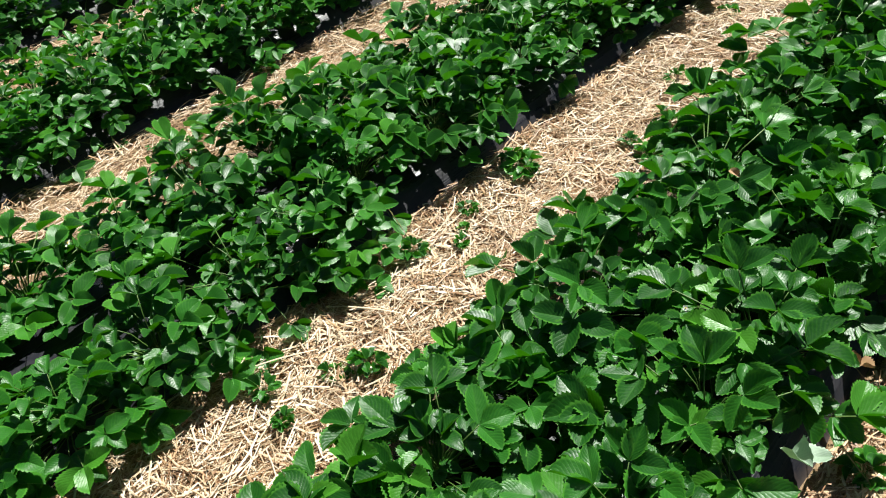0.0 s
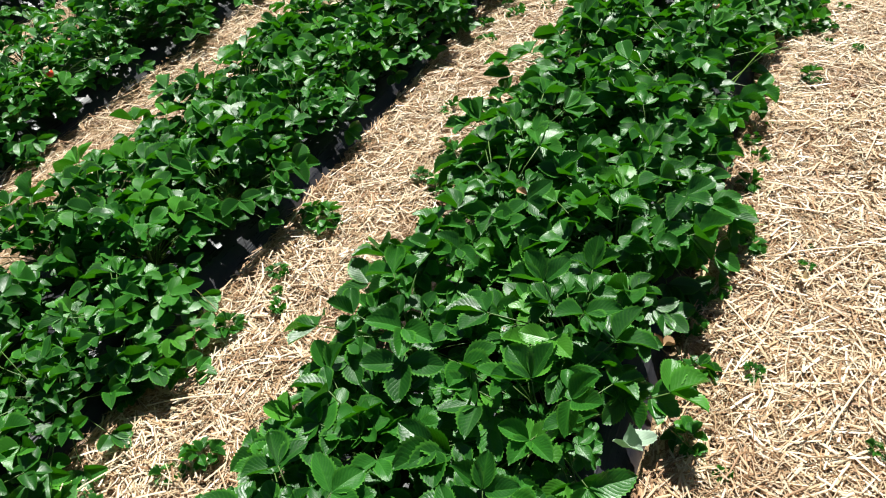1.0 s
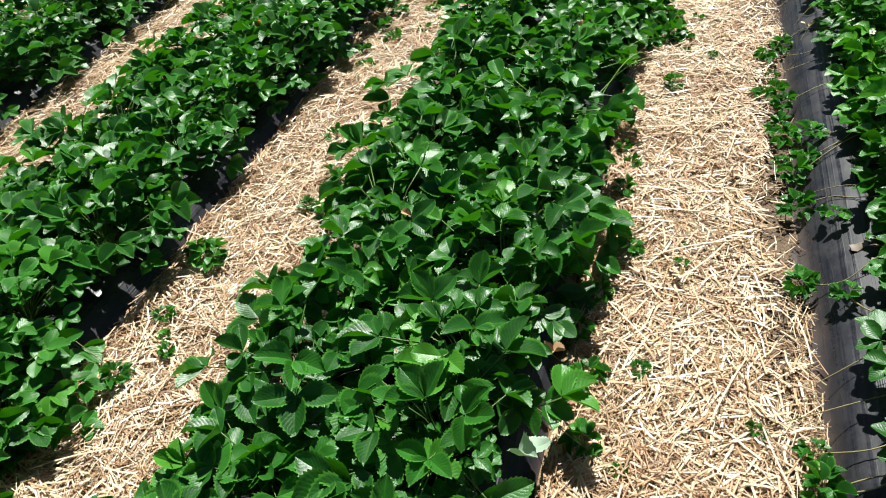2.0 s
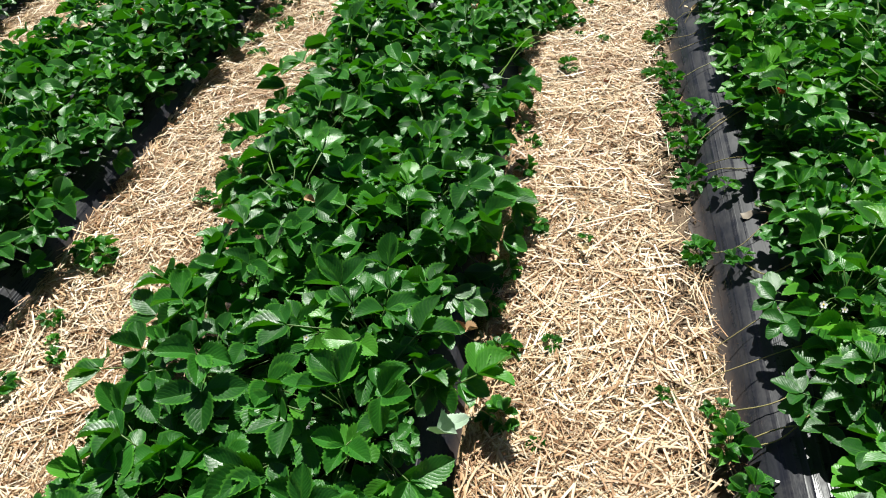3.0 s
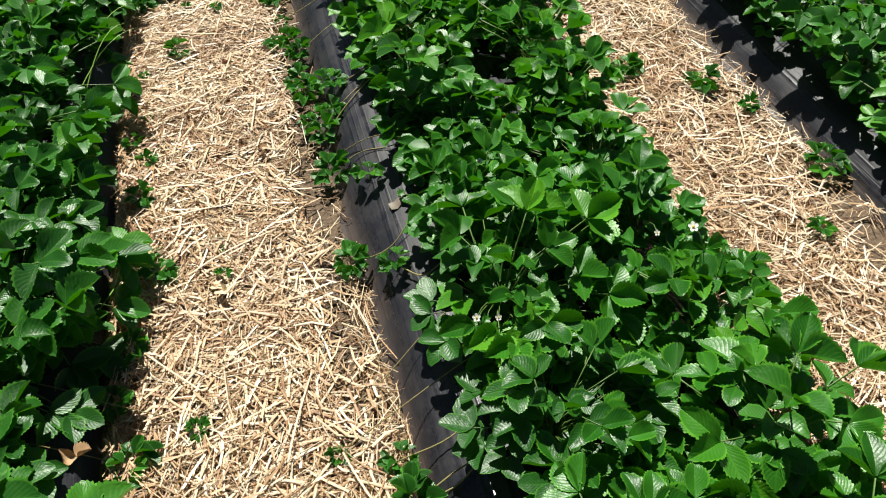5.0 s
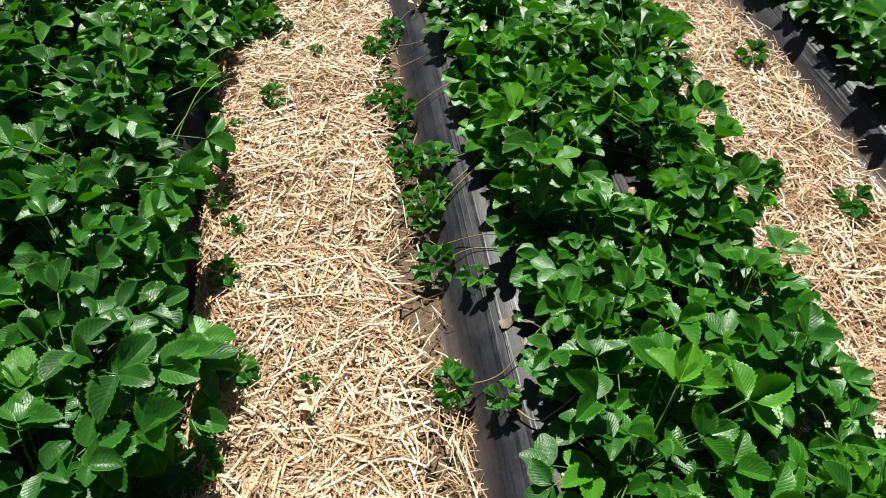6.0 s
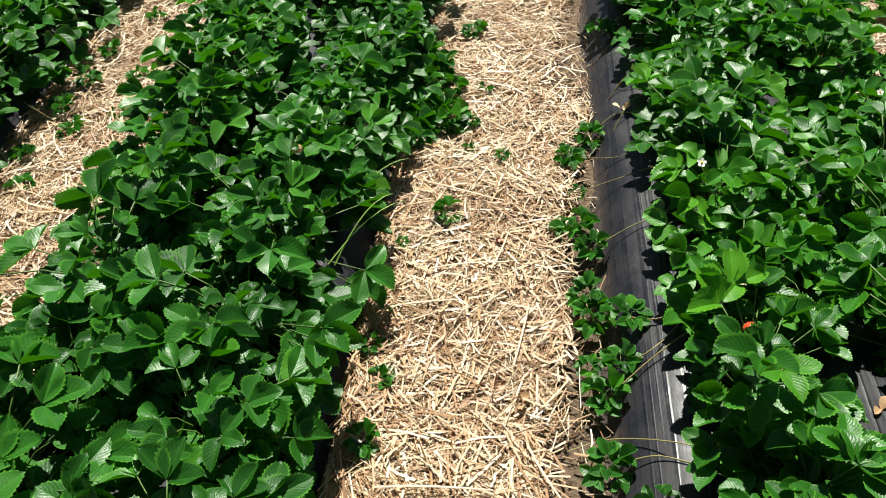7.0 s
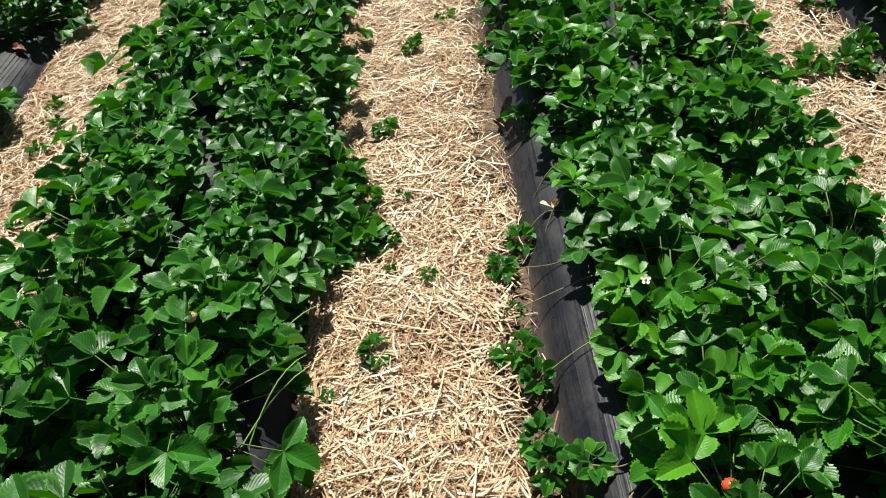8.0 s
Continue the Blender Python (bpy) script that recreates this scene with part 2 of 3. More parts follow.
def trifoliate(name, rng, reach, height, size, tilt, lift, mats, radius=0.0019, detail=2):
    """A strawberry leaf with its petiole, rising from the origin and leaning towards +x."""
    b = Build()
    j = Vector((reach, 0, height))
    c = Vector((reach * 0.22, rng.uniform(-0.02, 0.02), height * 0.75))
    b.tube([c * (2 * s * (1 - s)) + j * (s * s) for s in (0, 0.33, 0.67, 1)], [radius * k for k in (1.3, 1.1, 0.95, 0.8)], 1, 3)
    blade = Matrix.Rotation(radians(tilt), 3, "Y") @ Matrix.Rotation(radians(rng.uniform(-15, 15)), 3, "X")
    for turn, grow in ((0, 1.0), (rng.uniform(55, 86), 0.97), (-rng.uniform(55, 86), 0.97)):
        f = blade @ Matrix.Rotation(radians(turn + rng.uniform(-7, 7)), 3, "Z") @ Matrix.Rotation(radians(-lift - (14 if turn == 0 else 0) + rng.uniform(-13, 13)), 3, "Y") @ Matrix.Rotation(radians(rng.uniform(-16, 16)), 3, "X")
        ln = size * grow * rng.uniform(0.9, 1.08)
        leaflet(b, j + f @ Vector((0.003, 0, 0)), f, ln, ln * rng.uniform(0.31, 0.375), rng.uniform(0.50, 1.35), rng.uniform(-0.20, 0.65), rng.uniform(-0.15, 0.35), rng, 0, detail)
    return b.mesh(name, mats)


# ---- plan ----
PITCH = 1.33
STRIP_L, STRIP_R = -0.350, 0.245                  # the straw strip that the walk follows
Y0, Y1 = -0.9, 6.6
BED_HALF, BED_TOP = 0.372, 0.115
BEDS = (-4, -3, -2, -1, 0, 1)                       # bed k lies between strips k and k + 1
STRIPS = (-3, -2, -1, 0, 1)
SPAN = {-4: (0.9, 3.4), -3: (-0.3, 5.7), -2: (-0.6, 6.2), -1: (-0.3, 6.6), 0: (0.0, 6.6), 1: (0.6, 6.0)}   # where each bed is planted


def bed_middle(k):
    return 0.612 + k * PITCH


def bed_height(u):
    """Height of the film over the soil, u metres from the bed's middle line."""
    s = min(1.0, abs(u) / BED_HALF)
    return BED_TOP * (1 - s ** 5.5) - 0.012


# ---- ground ----
def ground():
    verts, faces = [], []
    xs = [-400, -60, -15] + [-6 + 0.07 * i for i in range(172)] + [15, 60, 400]
    ys = [-400, -60, -12] + [-2 + 0.07 * i for i in range(158)] + [20, 80, 400]
    for y in ys:
        for x in xs:
            near = abs(x) < 7 and -3 < y < 10
            z = 0.016 * noise.noise((x * 5, y * 5, 0.3)) + 0.010 * noise.noise((x * 17, y * 17, 2.3)) if near else 0.0
            verts.append((x, y, z - 0.008))
    w = len(xs)
    for r in range(len(ys) - 1):
        for c in range(w - 1):
            q = r * w + c
            faces.append((q, q + 1, q + 1 + w, q + w))
    return tagged(new("ground", raw_mesh("ground", verts, faces, [M_SOIL])), "dry brown crumbly field soil between the beds", "ground", kind="structure")


ground()


# ---- mulch film ----
def film(k):
    verts, faces = [], []
    y0, y1 = Y0 + 0.45, Y1 + 0.3
    nu, ny = 40, int((y1 - y0) / 0.045)
    for r in range(ny + 1):
        y = y0 + (y1 - y0) * r / ny
        sway = 0.018 * noise.noise((k * 7.1, y * 0.9, 0))
        for c in range(nu + 1):
            u = -BED_HALF - 0.015 + (2 * BED_HALF + 0.03) * c / nu
            p = Vector((u * 9, y * 1.6, k * 3.3))
            wrinkle = 0.006 * noise.noise(p) + 0.0035 * noise.noise((u * 40, y * 2.2, k)) + 0.004 * noise.noise((u * 14, y * 12, k + 5))
            edge = 0.012 * noise.noise((y * 6, k, u)) if abs(u) > 0.35 else 0
            verts.append((bed_middle(k) + u + sway + edge, y, bed_height(u) + wrinkle * (1.1 if abs(u) > 0.3 else 0.6)))
    for r in range(ny):
        for c in range(nu):
            q = r * (nu + 1) + c
            faces.append((q, q + 1, q + nu + 2, q + nu + 1))
    me = raw_mesh("mulch_film", verts, faces, [M_FILM])
    return tagged(new("mulch_film", me), "dusty black plastic mulch film stretched over a raised bed", "mulch film", "mulched beds", "structure")


for k in BEDS:
    film(k)


# ---- straw ----
def straw_height(x, y):
    return 0.010 + 0.014 * noise.noise((x * 5, y * 5, 9.1)) + 0.009 * noise.noise((x * 15, y * 15, 1.7))


def straw_cover(k, x, y):
    """How thickly straw lies, 0 to 1: bare soil shows in patches along the strip's sunny margin."""
    u = (x - k * PITCH - STRIP_L) / (STRIP_R - STRIP_L)
    patch = noise.noise((x * 5.0, y * 2.1, 4.4)) + 0.5 * noise.noise((x * 16, y * 12, 7.0))
    bare = max(0.0, min(1.0, (u - 0.77 + 0.10 * patch) / 0.12)) * max(0.0, min(1.0, 0.95 + 1.6 * patch))
    return 1 - 0.92 * bare


def straw_strip(k, per_m2, y0, y1):
    rng = np.random.RandomState(40 + k)
    left, right = STRIP_L + k * PITCH, STRIP_R + k * PITCH
    area = (right - left + 0.06) * (y1 - y0)
    n = int(per_m2 * area)
    verts, faces, slots = [], [], []
    xs, ys = rng.uniform(left + 0.004, right + 0.004, n), rng.uniform(y0, y1, n)
    yaw = rng.normal(0, 0.95, n) + 2.6 * np.sin(ys * 5.3 + xs * 7) + 2.1 * np.sin(ys * 13 - xs * 17)
    # flattened ribbons, whole stalks and fine shreds
    sort = rng.uniform(0, 1, n)
    long_one = sort < 0.50
    length = np.where(sort < 0.13, rng.uniform(0.030, 0.115, n), np.where(long_one, rng.gamma(3.2, 0.014, n) + 0.025, rng.uniform(0.010, 0.050, n)))
    wide = np.where(sort < 0.13, rng.uniform(0.0032, 0.0058, n), np.where(long_one, rng.uniform(0.0014, 0.0031, n), rng.uniform(0.0007, 0.0019, n)))
    layer = np.where(sort < 0.13, rng.uniform(0.35, 1, n), rng.uniform(0, 1, n) ** 0.85)
    pitch = rng.normal(0, 0.15, n) + np.where(rng.uniform(0, 1, n) < 0.05, rng.uniform(-0.4, 0.4, n), 0)
    arc = rng.normal(0, 0.06, n)
    keep, off = rng.uniform(0, 1, n), rng.uniform(-0.5, 0.5, n)
    for i in range(n):
        x, y = xs[i], ys[i]
        if keep[i] > straw_cover(k, x, y):
            continue
        ln, w = length[i], wide[i]
        if right - x < 0.035 and (long_one[i] and off[i] < 0.2 or sort[i] < 0.13):
            continue
        if long_one[i]:
            edge = min(x - left, right - x)
            if edge < ln * 0.5 and abs(math.cos(yaw[i])) * ln * 0.5 > edge + 0.006:
                yaw[i] = 1.57 + 0.35 * math.sin(yaw[i] * 3)
        d = np.array((math.cos(yaw[i]), math.sin(yaw[i])))
        s = np.array((-d[1], d[0]))
        z = straw_height(x, y) + 0.002 + layer[i] * (0.030 if long_one[i] else 0.022)
        thick = w * (0.16 if sort[i] < 0.13 else 0.32 if keep[i] < 0.5 else 0.6)
        rings = (-0.5, 0.0, 0.5) if long_one[i] else (-0.5, 0.5)
        base = len(verts)
        for q in rings:
            cx = x + d[0] * ln * q + s[0] * arc[i] * ln * (4 * q * q - 0.5)
            cy = y + d[1] * ln * q + s[1] * arc[i] * ln * (4 * q * q - 0.5)
            cz = max(0.002, z + math.sin(pitch[i]) * ln * q)
            h = w * 0.5
            verts.append((cx + s[0] * h, cy + s[1] * h, cz - thick * 0.3))
            verts.append((cx + s[0] * h * off[i], cy + s[1] * h * off[i], cz + thick * 0.7))
            verts.append((cx - s[0] * h, cy - s[1] * h, cz - thick * 0.3))
        for r in range(len(rings) - 1):
            a = base + 3 * r
            for c in range(2):
                faces.append((a + c, a + c + 1, a + 4 + c, a + 3 + c))
                # lower stalks, and most near the west edge, take the browner straw
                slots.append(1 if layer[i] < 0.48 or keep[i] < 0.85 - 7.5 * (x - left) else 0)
    me = raw_mesh("straw_mulch", verts, faces, [M_STRAW, M_STRAW_BROWN], slots, smooth=False)
    ob = tagged(new("straw_mulch", me), "loose pale golden straw strewn between mulched beds", "straw", "straw strips", "stuff")
    # crumbs and broken litter below the stalks
    verts, faces = [], []
    nx, ny = 14, int((y1 - y0) / 0.04)
    for r in range(ny + 1):
        y = y0 + (y1 - y0) * r / ny
        for c in range(nx + 1):
            x = left - 0.05 + (right - left + 0.05) * c / nx
            verts.append((x, y, straw_height(x, y) - (0.040 if straw_cover(k, x, y) < 0.55 else 0.010 if c in (0, nx) else 0.0)))
    for r in range(ny):
        for c in range(nx):
            q = r * (nx + 1) + c
            faces.append((q, q + 1, q + nx + 2, q + nx + 1))
    put_part("litter_layer", raw_mesh("litter_layer", verts, faces, [M_LITTER]), ob, label="brown broken straw litter")
    return ob


for k in STRIPS:
    straw_strip(k, (21500, 13000, 6000, 2500)[abs(k)], Y0 + 0.5, Y1 + 0.2)


# ---- strawberry plants ----
REACH = (0.028, 0.075, 0.118, 0.158, 0.190)
RISE = (0.205, 0.200, 0.180, 0.150, 0.108)
leaf_rng = random.Random(11)


def leaf_set(count, size, mat, detail):
    """Leaf meshes by how far they lean out from the crown: five bands of several shapes."""
    return [[trifoliate("leaf", leaf_rng, REACH[i] * leaf_rng.uniform(0.9, 1.1), RISE[i] * leaf_rng.uniform(0.9, 1.1), size, 2 + 6 * i + leaf_rng.uniform(-13, 13),
                        20 - 2 * i, [mat, M_STEM], 0.0019, detail) for _ in range(count)] for i in range(5)]


LEAVES, LIGHTER, AFAR = leaf_set(6, 0.070, M_LEAF, 2), leaf_set(6, 0.061, M_LEAF_LIGHTER, 2), leaf_set(6, 0.069, M_LEAF, 1)
AFAR_LIGHTER = leaf_set(6, 0.065, M_LEAF_LIGHTER, 1)
LOW = leaf_set(4, 0.070, M_LEAF, 0)
SMALL = [trifoliate("leaf", leaf_rng, 0.012 + 0.009 * (i % 3), 0.040 - 0.006 * (i % 3), 0.043, 8 + 8 * (i % 3), 22, [M_LEAF, M_STEM], 0.0011, 1) for i in range(6)]

# bare spots in the canopy: x, y, radius
GAPS = ((0.50, 2.515, 0.022), (-0.514, 2.985, 0.012), (0.76, 2.48, 0.095), (0.69, 2.36, 0.055), (0.43, 2.07, 0.025), (-0.97, 3.29, 0.02), (-1.08, 1.88, 0.02), (-0.34, 1.20, 0.085), (0.69, 4.63, 0.10),
        (-1.68, 2.12, 0.08), (-1.68, 2.54, 0.06), (-1.69, 1.51, 0.06), (-1.69, 0.90, 0.02), (-1.81, 4.95, 0.19),
        (-0.37, 1.74, 0.015), (-0.38, 1.48, 0.03), (-0.34, 3.09, 0.035), (-0.34, 2.88, 0.035), (-3.07, 2.71, 0.08))


def joined(name, items, mats):
    """One mesh out of placed leaf meshes."""
    v, f, sl, uv = [], [], [], []
    for me, m in items:
        o = len(v)
        v += [tuple(m @ p.co) for p in me.vertices]
        local = [None] * len(me.vertices)
        for p in me.polygons:
            f.append(tuple(o + i for i in p.vertices))
            sl.append(p.material_index)
            for li in p.loop_indices:
                local[me.loops[li].vertex_index] = tuple(me.uv_layers[0].data[li].uv)
        uv += [q or (0, 0) for q in local]
    return raw_mesh(name, v, f, mats, sl, uv)


UNDER = []
for i in range(7):
    items = []
    for n in range(44):
        band, a, s = leaf_rng.choice((0, 1, 2, 3, 3, 4, 4)), 2.4 * n + leaf_rng.uniform(-0.4, 0.4), leaf_rng.uniform(0.72, 0.98)
        items.append((LOW[band][leaf_rng.randrange(4)], Matrix.Rotation(a, 4, "Z") @ Matrix.Diagonal((s, s, s * leaf_rng.uniform(0.30, 0.93), 1))))
    UNDER.append(joined("lower_leaves", items, [M_LEAF, M_STEM]))


def strawberry_plant(x, y, limits, rng, count, vigour, leaves, skirt):
    crown = new("strawberry_plant")
    crown.location = (x, y, bed_height(x - limits[2]) + 0.002)
    tagged(crown, "leafy dark green strawberry plant growing through black film", "strawberry plant", "strawberry plants")
    made = 0
    for n in range(count * 4):
        if made >= count:
            break
        r = 0.230 * math.sqrt(rng.random())
        a = rng.uniform(0, 2 * math.pi)
        px, py = x + r * math.cos(a), y + r * math.sin(a)
        if not limits[0] + (0.06 if limits[2] > 0 and py < 1.35 else 0.0) < px < limits[1]:
            continue
        if any((px - gx) ** 2 + (py - gy) ** 2 < (gr + 0.04) ** 2 for gx, gy, gr in GAPS):
            continue
        band = min(4, int(r / 0.0461))
        me = leaves[band][rng.randrange(6)]
        s = vigour * (rng.uniform(0.80, 1.16) if rng.random() < 0.75 else rng.uniform(0.55, 0.8))
        lean = Matrix.Rotation(radians(rng.uniform(-11, 11)), 4, "X") @ Matrix.Rotation(radians(rng.uniform(-10, 10)), 4, "Y")
        put_part("leaf", me, crown, Matrix.Rotation(a, 4, "Z") @ lean @ Matrix.Diagonal((s, s, s * (rng.uniform(0.84, 1.05) if made < 0.62 * count else rng.uniform(0.45, 0.85)), 1)))
        made += 1
    for n in range(skirt):
        a, s = rng.uniform(-1.15, 1.15), vigour * rng.uniform(0.8, 1.05)
        px, py = x + 0.22 * math.cos(a), y + 0.22 * math.sin(a)
        if any((px - gx) ** 2 + (py - gy) ** 2 < (gr + 0.05) ** 2 for gx, gy, gr in GAPS):
            continue
        fall = Matrix.Rotation(radians(rng.uniform(8, 24)), 4, "Y")
        put_part("leaf", leaves[rng.choice((3, 4, 4))][rng.randrange(6)], crown, Matrix.Rotation(a, 4, "Z") @ fall @ Matrix.Diagonal((s, s, s * rng.uniform(0.35, 0.8), 1)))
    tight = any((x - gx) ** 2 + (y - gy) ** 2 < (gr + 0.13) ** 2 for gx, gy, gr in GAPS)
    put_part("lower_leaves", UNDER[rng.randrange(7)], crown, Matrix.Rotation(rng.uniform(0, 6.28), 4, "Z") @ Matrix.Diagonal((0.68, 0.68, 0.95, 1) if tight else (0.92, 0.92, 1.10 if limits[2] < -1.5 or limits[2] > 1.5 else 0.98, 1)), "dense shaded lower leaves")
    return crown


# canopy limits of each bed's leaf stalks: west, east
CANOPY = {-4: (-4.98, -4.40), -3: (-3.72, -2.98), -2: (-2.39, -1.62), -1: (-1.11, -0.375), 0: (0.415, 1.005), 1: (1.63, 2.30)}
plant_rng = random.Random(5)
PLANTS = []
for k in CANOPY:
    west, east = CANOPY[k]
    middle = 0.5 * (west + east)
    start, reach = SPAN[k]
    for row, off in enumerate((-0.182, 0.182)):
        if k == -4 and not row:
            continue
        y = start + 0.14 * row
        while y < reach:
            spread = 0.06 if row and ((k == 0 and y > 3.0) or (k == -1 and y > 3.1) or (k == -2 and y < 1.2)) else 0.0      # beds widen in places
            trim = 0.045 if k == -2 and row and 1.25 < y < 2.9 else 0.0
            lap = 0.03 if k == 0 and not row and y > 4.0 else 0.0
            px, py = middle + off + spread - lap - 0.5 * trim + plant_rng.uniform(-0.03, 0.03), y + plant_rng.uniform(-0.03, 0.03)
            if not any((px - gx) ** 2 + (py - gy) ** 2 < gr * gr for gx, gy, gr in GAPS):
                far = k in (-4, -3, 1) or py > 5.2 or (py < 0.2 and k != -2) or (k == 0 and py < 0.8)
                PLANTS.append(strawberry_plant(px, py, (west - 3.5 * lap, east + (2.2 if k == 0 else 1.5) * spread - trim, bed_middle(k)), plant_rng, (10 if row == (k > 0) else 25 if k == -3 else 20) if k in (-4, -3, 1) else 31 if k == -2 and not far else 19 if far else (46 if py > 2.8 else 43) if k == 0 else 38, plant_rng.uniform(0.88, 1.16), (AFAR_LIGHTER if py > 4.1 or py < 0.9 else LIGHTER) if k == 0 else (AFAR if far or py > 4.1 or k == -2 else LEAVES), (3 if trim else 8 if k == -1 and 1.9 < py < 4.3 else 6) if row and k < 0 and py > 0.1 else 0))
            y += 0.275


# ---- flowers and fruit, parts of the plant that stands nearest ----
def nearest_plant(x, y):
    return min(PLANTS, key=lambda p: (p.location.x - x) ** 2 + (p.location.y - y) ** 2)


def flower_petal_mesh():
    b = Build()
    b.v = [(0.0, 0.0, 0.0), (0.004, -0.0035, 0.001), (0.005, 0.0, 0.0004), (0.004, 0.0035, 0.001), (0.010, -0.0052, 0.003), (0.011, 0.0, 0.0022), (0.010, 0.0052, 0.003),
           (0.0135, -0.003, 0.0030), (0.0142, 0.0, 0.0026), (0.0135, 0.003, 0.0030)]
    b.f = [(0, 1, 2), (0, 2, 3), (1, 4, 5, 2), (2, 5, 6, 3), (4, 7, 8, 5), (5, 8, 9, 6)]
    b.s, b.uv = [0] * 6, [(0, 0)] * 10
    return b.mesh("petal", [M_PETAL])


def knob(name, radius, length, mats, seeds=0, seg=10, rings=7):
    """A berry-shaped body of revolution hanging along -z, seeds sunk over its skin."""
    b = Build()
    for i in range(rings + 1):
        t = i / rings
        r = radius * (math.sin(math.pi * min(1, t * 0.93 + 0.05)) ** 0.7) * (1.12 - 0.45 * t)
        for k in range(seg):
            q = 2 * math.pi * k / seg
            b.v.append((r * math.cos(q), r * math.sin(q), -length * t))
            b.uv.append((k / seg, t))
    for i in range(rings):
        for k in range(seg):
            a, c = i * seg + k, i * seg + (k + 1) % seg
            b.f.append((a, a + seg, c + seg, c))
            b.s.append(0)
    b.f.append(tuple(range(seg)))
    b.s.append(0)
    b.f.append(tuple(rings * seg + k for k in reversed(range(seg))))
    b.s.append(0)
    for i in range(seeds):
        t, q = 0.14 + 0.74 * (i / seeds), i * 2.39996
        r = radius * (math.sin(math.pi * min(1, t * 0.93 + 0.05)) ** 0.7) * (1.12 - 0.45 * t) + 0.0002
        c, e = Vector((r * math.cos(q), r * math.sin(q), -length * t)), 0.0009
        side, down = Vector((-math.sin(q), math.cos(q), 0)), Vector((0, 0, -1))
        o = len(b.v)
        for d in (side * e, down * e * 1.5, side * -e, down * -e * 1.5, Vector((math.cos(q), math.sin(q), 0)) * e * 0.6):
            b.v.append(tuple(c + d))
            b.uv.append((0, 0))
        for k in range(4):
            b.f.append((o + k, o + (k + 1) % 4, o + 4))
            b.s.append(1)
    return b.mesh(name, mats)


def calyx_mesh():
    b = Build()
    for k in range(8):
        q, o = 2 * math.pi * k / 8, len(b.v)
        d, e = Vector((math.cos(q), math.sin(q), 0)), Vector((-math.sin(q), math.cos(q), 0))
        for p in (Vector((0, 0, 0.001)), d * 0.006 + e * 0.003 + Vector((0, 0, 0.002)), d * 0.013 + Vector((0, 0, 0.005)), d * 0.006 - e * 0.003 + Vector((0, 0, 0.002))):
            b.v.append(tuple(p))
            b.uv.append((0.5, 0.5))
        b.f.append((o, o + 1, o + 2, o + 3))
        b.s.append(0)
    return b.mesh("calyx", [M_LEAF])


PETAL, CALYX = flower_petal_mesh(), calyx_mesh()
HEART = knob("flower_heart", 0.0042, 0.0045, [M_HEART], 0, 8, 4)
BERRY = knob("strawberry", 0.0165, 0.036, [M_BERRY, M_SEED], 60, 12, 8)
BERRY_PALE = knob("strawberry", 0.0135, 0.026, [M_BERRY_PALE, M_SEED], 46, 12, 8)
BERRY_GREEN = knob("strawberry", 0.0085, 0.014, [M_BERRY_GREEN, M_SEED], 30, 10, 6)


def stalk(name, plant, start, end, radius, sag=0.3):
    """A flower or fruit stalk in the plant's own space."""
    b = Build()
    mid = Vector((start.x * 0.5 + end.x * 0.5, start.y * 0.5 + end.y * 0.5, max(start.z, end.z) * (1 + sag)))
    b.tube([start * (1 - s) ** 2 + mid * (2 * s * (1 - s)) + end * s * s for s in (0, 0.2, 0.4, 0.6, 0.8, 1)], [radius] * 6, 0, 4)
    return put_part(name, b.mesh(name, [M_STEM]), plant)


def flower(x, y, z, tilt, size=1.0):
    plant = nearest_plant(x, y)
    here = Vector((x, y, z)) - plant.location
    stem = stalk("flower_stalk", plant, Vector((0, 0, 0.01)), here, 0.0010, 0.05)
    m = Matrix.Translation(here) @ Matrix.Rotation(radians(tilt), 4, "X") @ Matrix.Scale(size, 4)
    for k in range(5):
        put_part("petal", PETAL, stem, m @ Matrix.Rotation(radians(72 * k + 10), 4, "Z"), "white strawberry petal" if k == 0 else "")
    put_part("flower_heart", HEART, stem, m @ Matrix.Translation((0, 0, 0.0045)), "yellow flower heart")


def berry(x, y, z, me, label, lean=(20, 0, 0)):
    plant = nearest_plant(x, y)
    here = Vector((x, y, z)) - plant.location
    fruit = put_part("strawberry", me, plant, Matrix.Translation(here) @ pose(0, 0, 0, *lean), label)
    put_part("calyx", CALYX, fruit)
    stalk("fruit_stalk", plant, Vector((0, 0, 0.01)), here, 0.0011)


for x, y, z, tilt, size in ((0.461, 2.998, 0.320, 35, 1.0), (0.875, 1.613, 0.345, 30, 1.0), (0.916, 1.905, 0.325, 40, 0.9), (0.411, 1.562, 0.280, 40, 0.75), (0.453, 1.555, 0.275, 45, 0.6),
                            (0.548, 1.993, 0.290, 30, 0.7), (0.836, 1.670, 0.285, 40, 0.6), (-0.350, 1.998, 0.250, 35, 0.7), (-2.106, 0.635, 0.320, 30, 1.0), (-0.685, 1.355, 0.300, 45, 0.6),
                            (-2.756, 2.272, 0.320, 30, 1.0), (0.560, 2.914, 0.300, 50, 0.5), (0.933, 3.273, 0.330, 35, 0.8)):
    flower(x, y, z - 0.008, tilt, 0.8 * size)
berry(0.500, 2.530, 0.275, BERRY, "shiny ripe red strawberry", (25, 10, 0))
berry(-0.514, 3.012, 0.345, BERRY_PALE, "pink half-ripe strawberry", (30, 0, 0))
berry(-2.981, 2.151, 0.300, BERRY, "shiny ripe red strawberry", (25, 10, 0))
berry(0.677, 2.177, 0.250, BERRY, "shiny ripe red strawberry", (30, 0, 40))
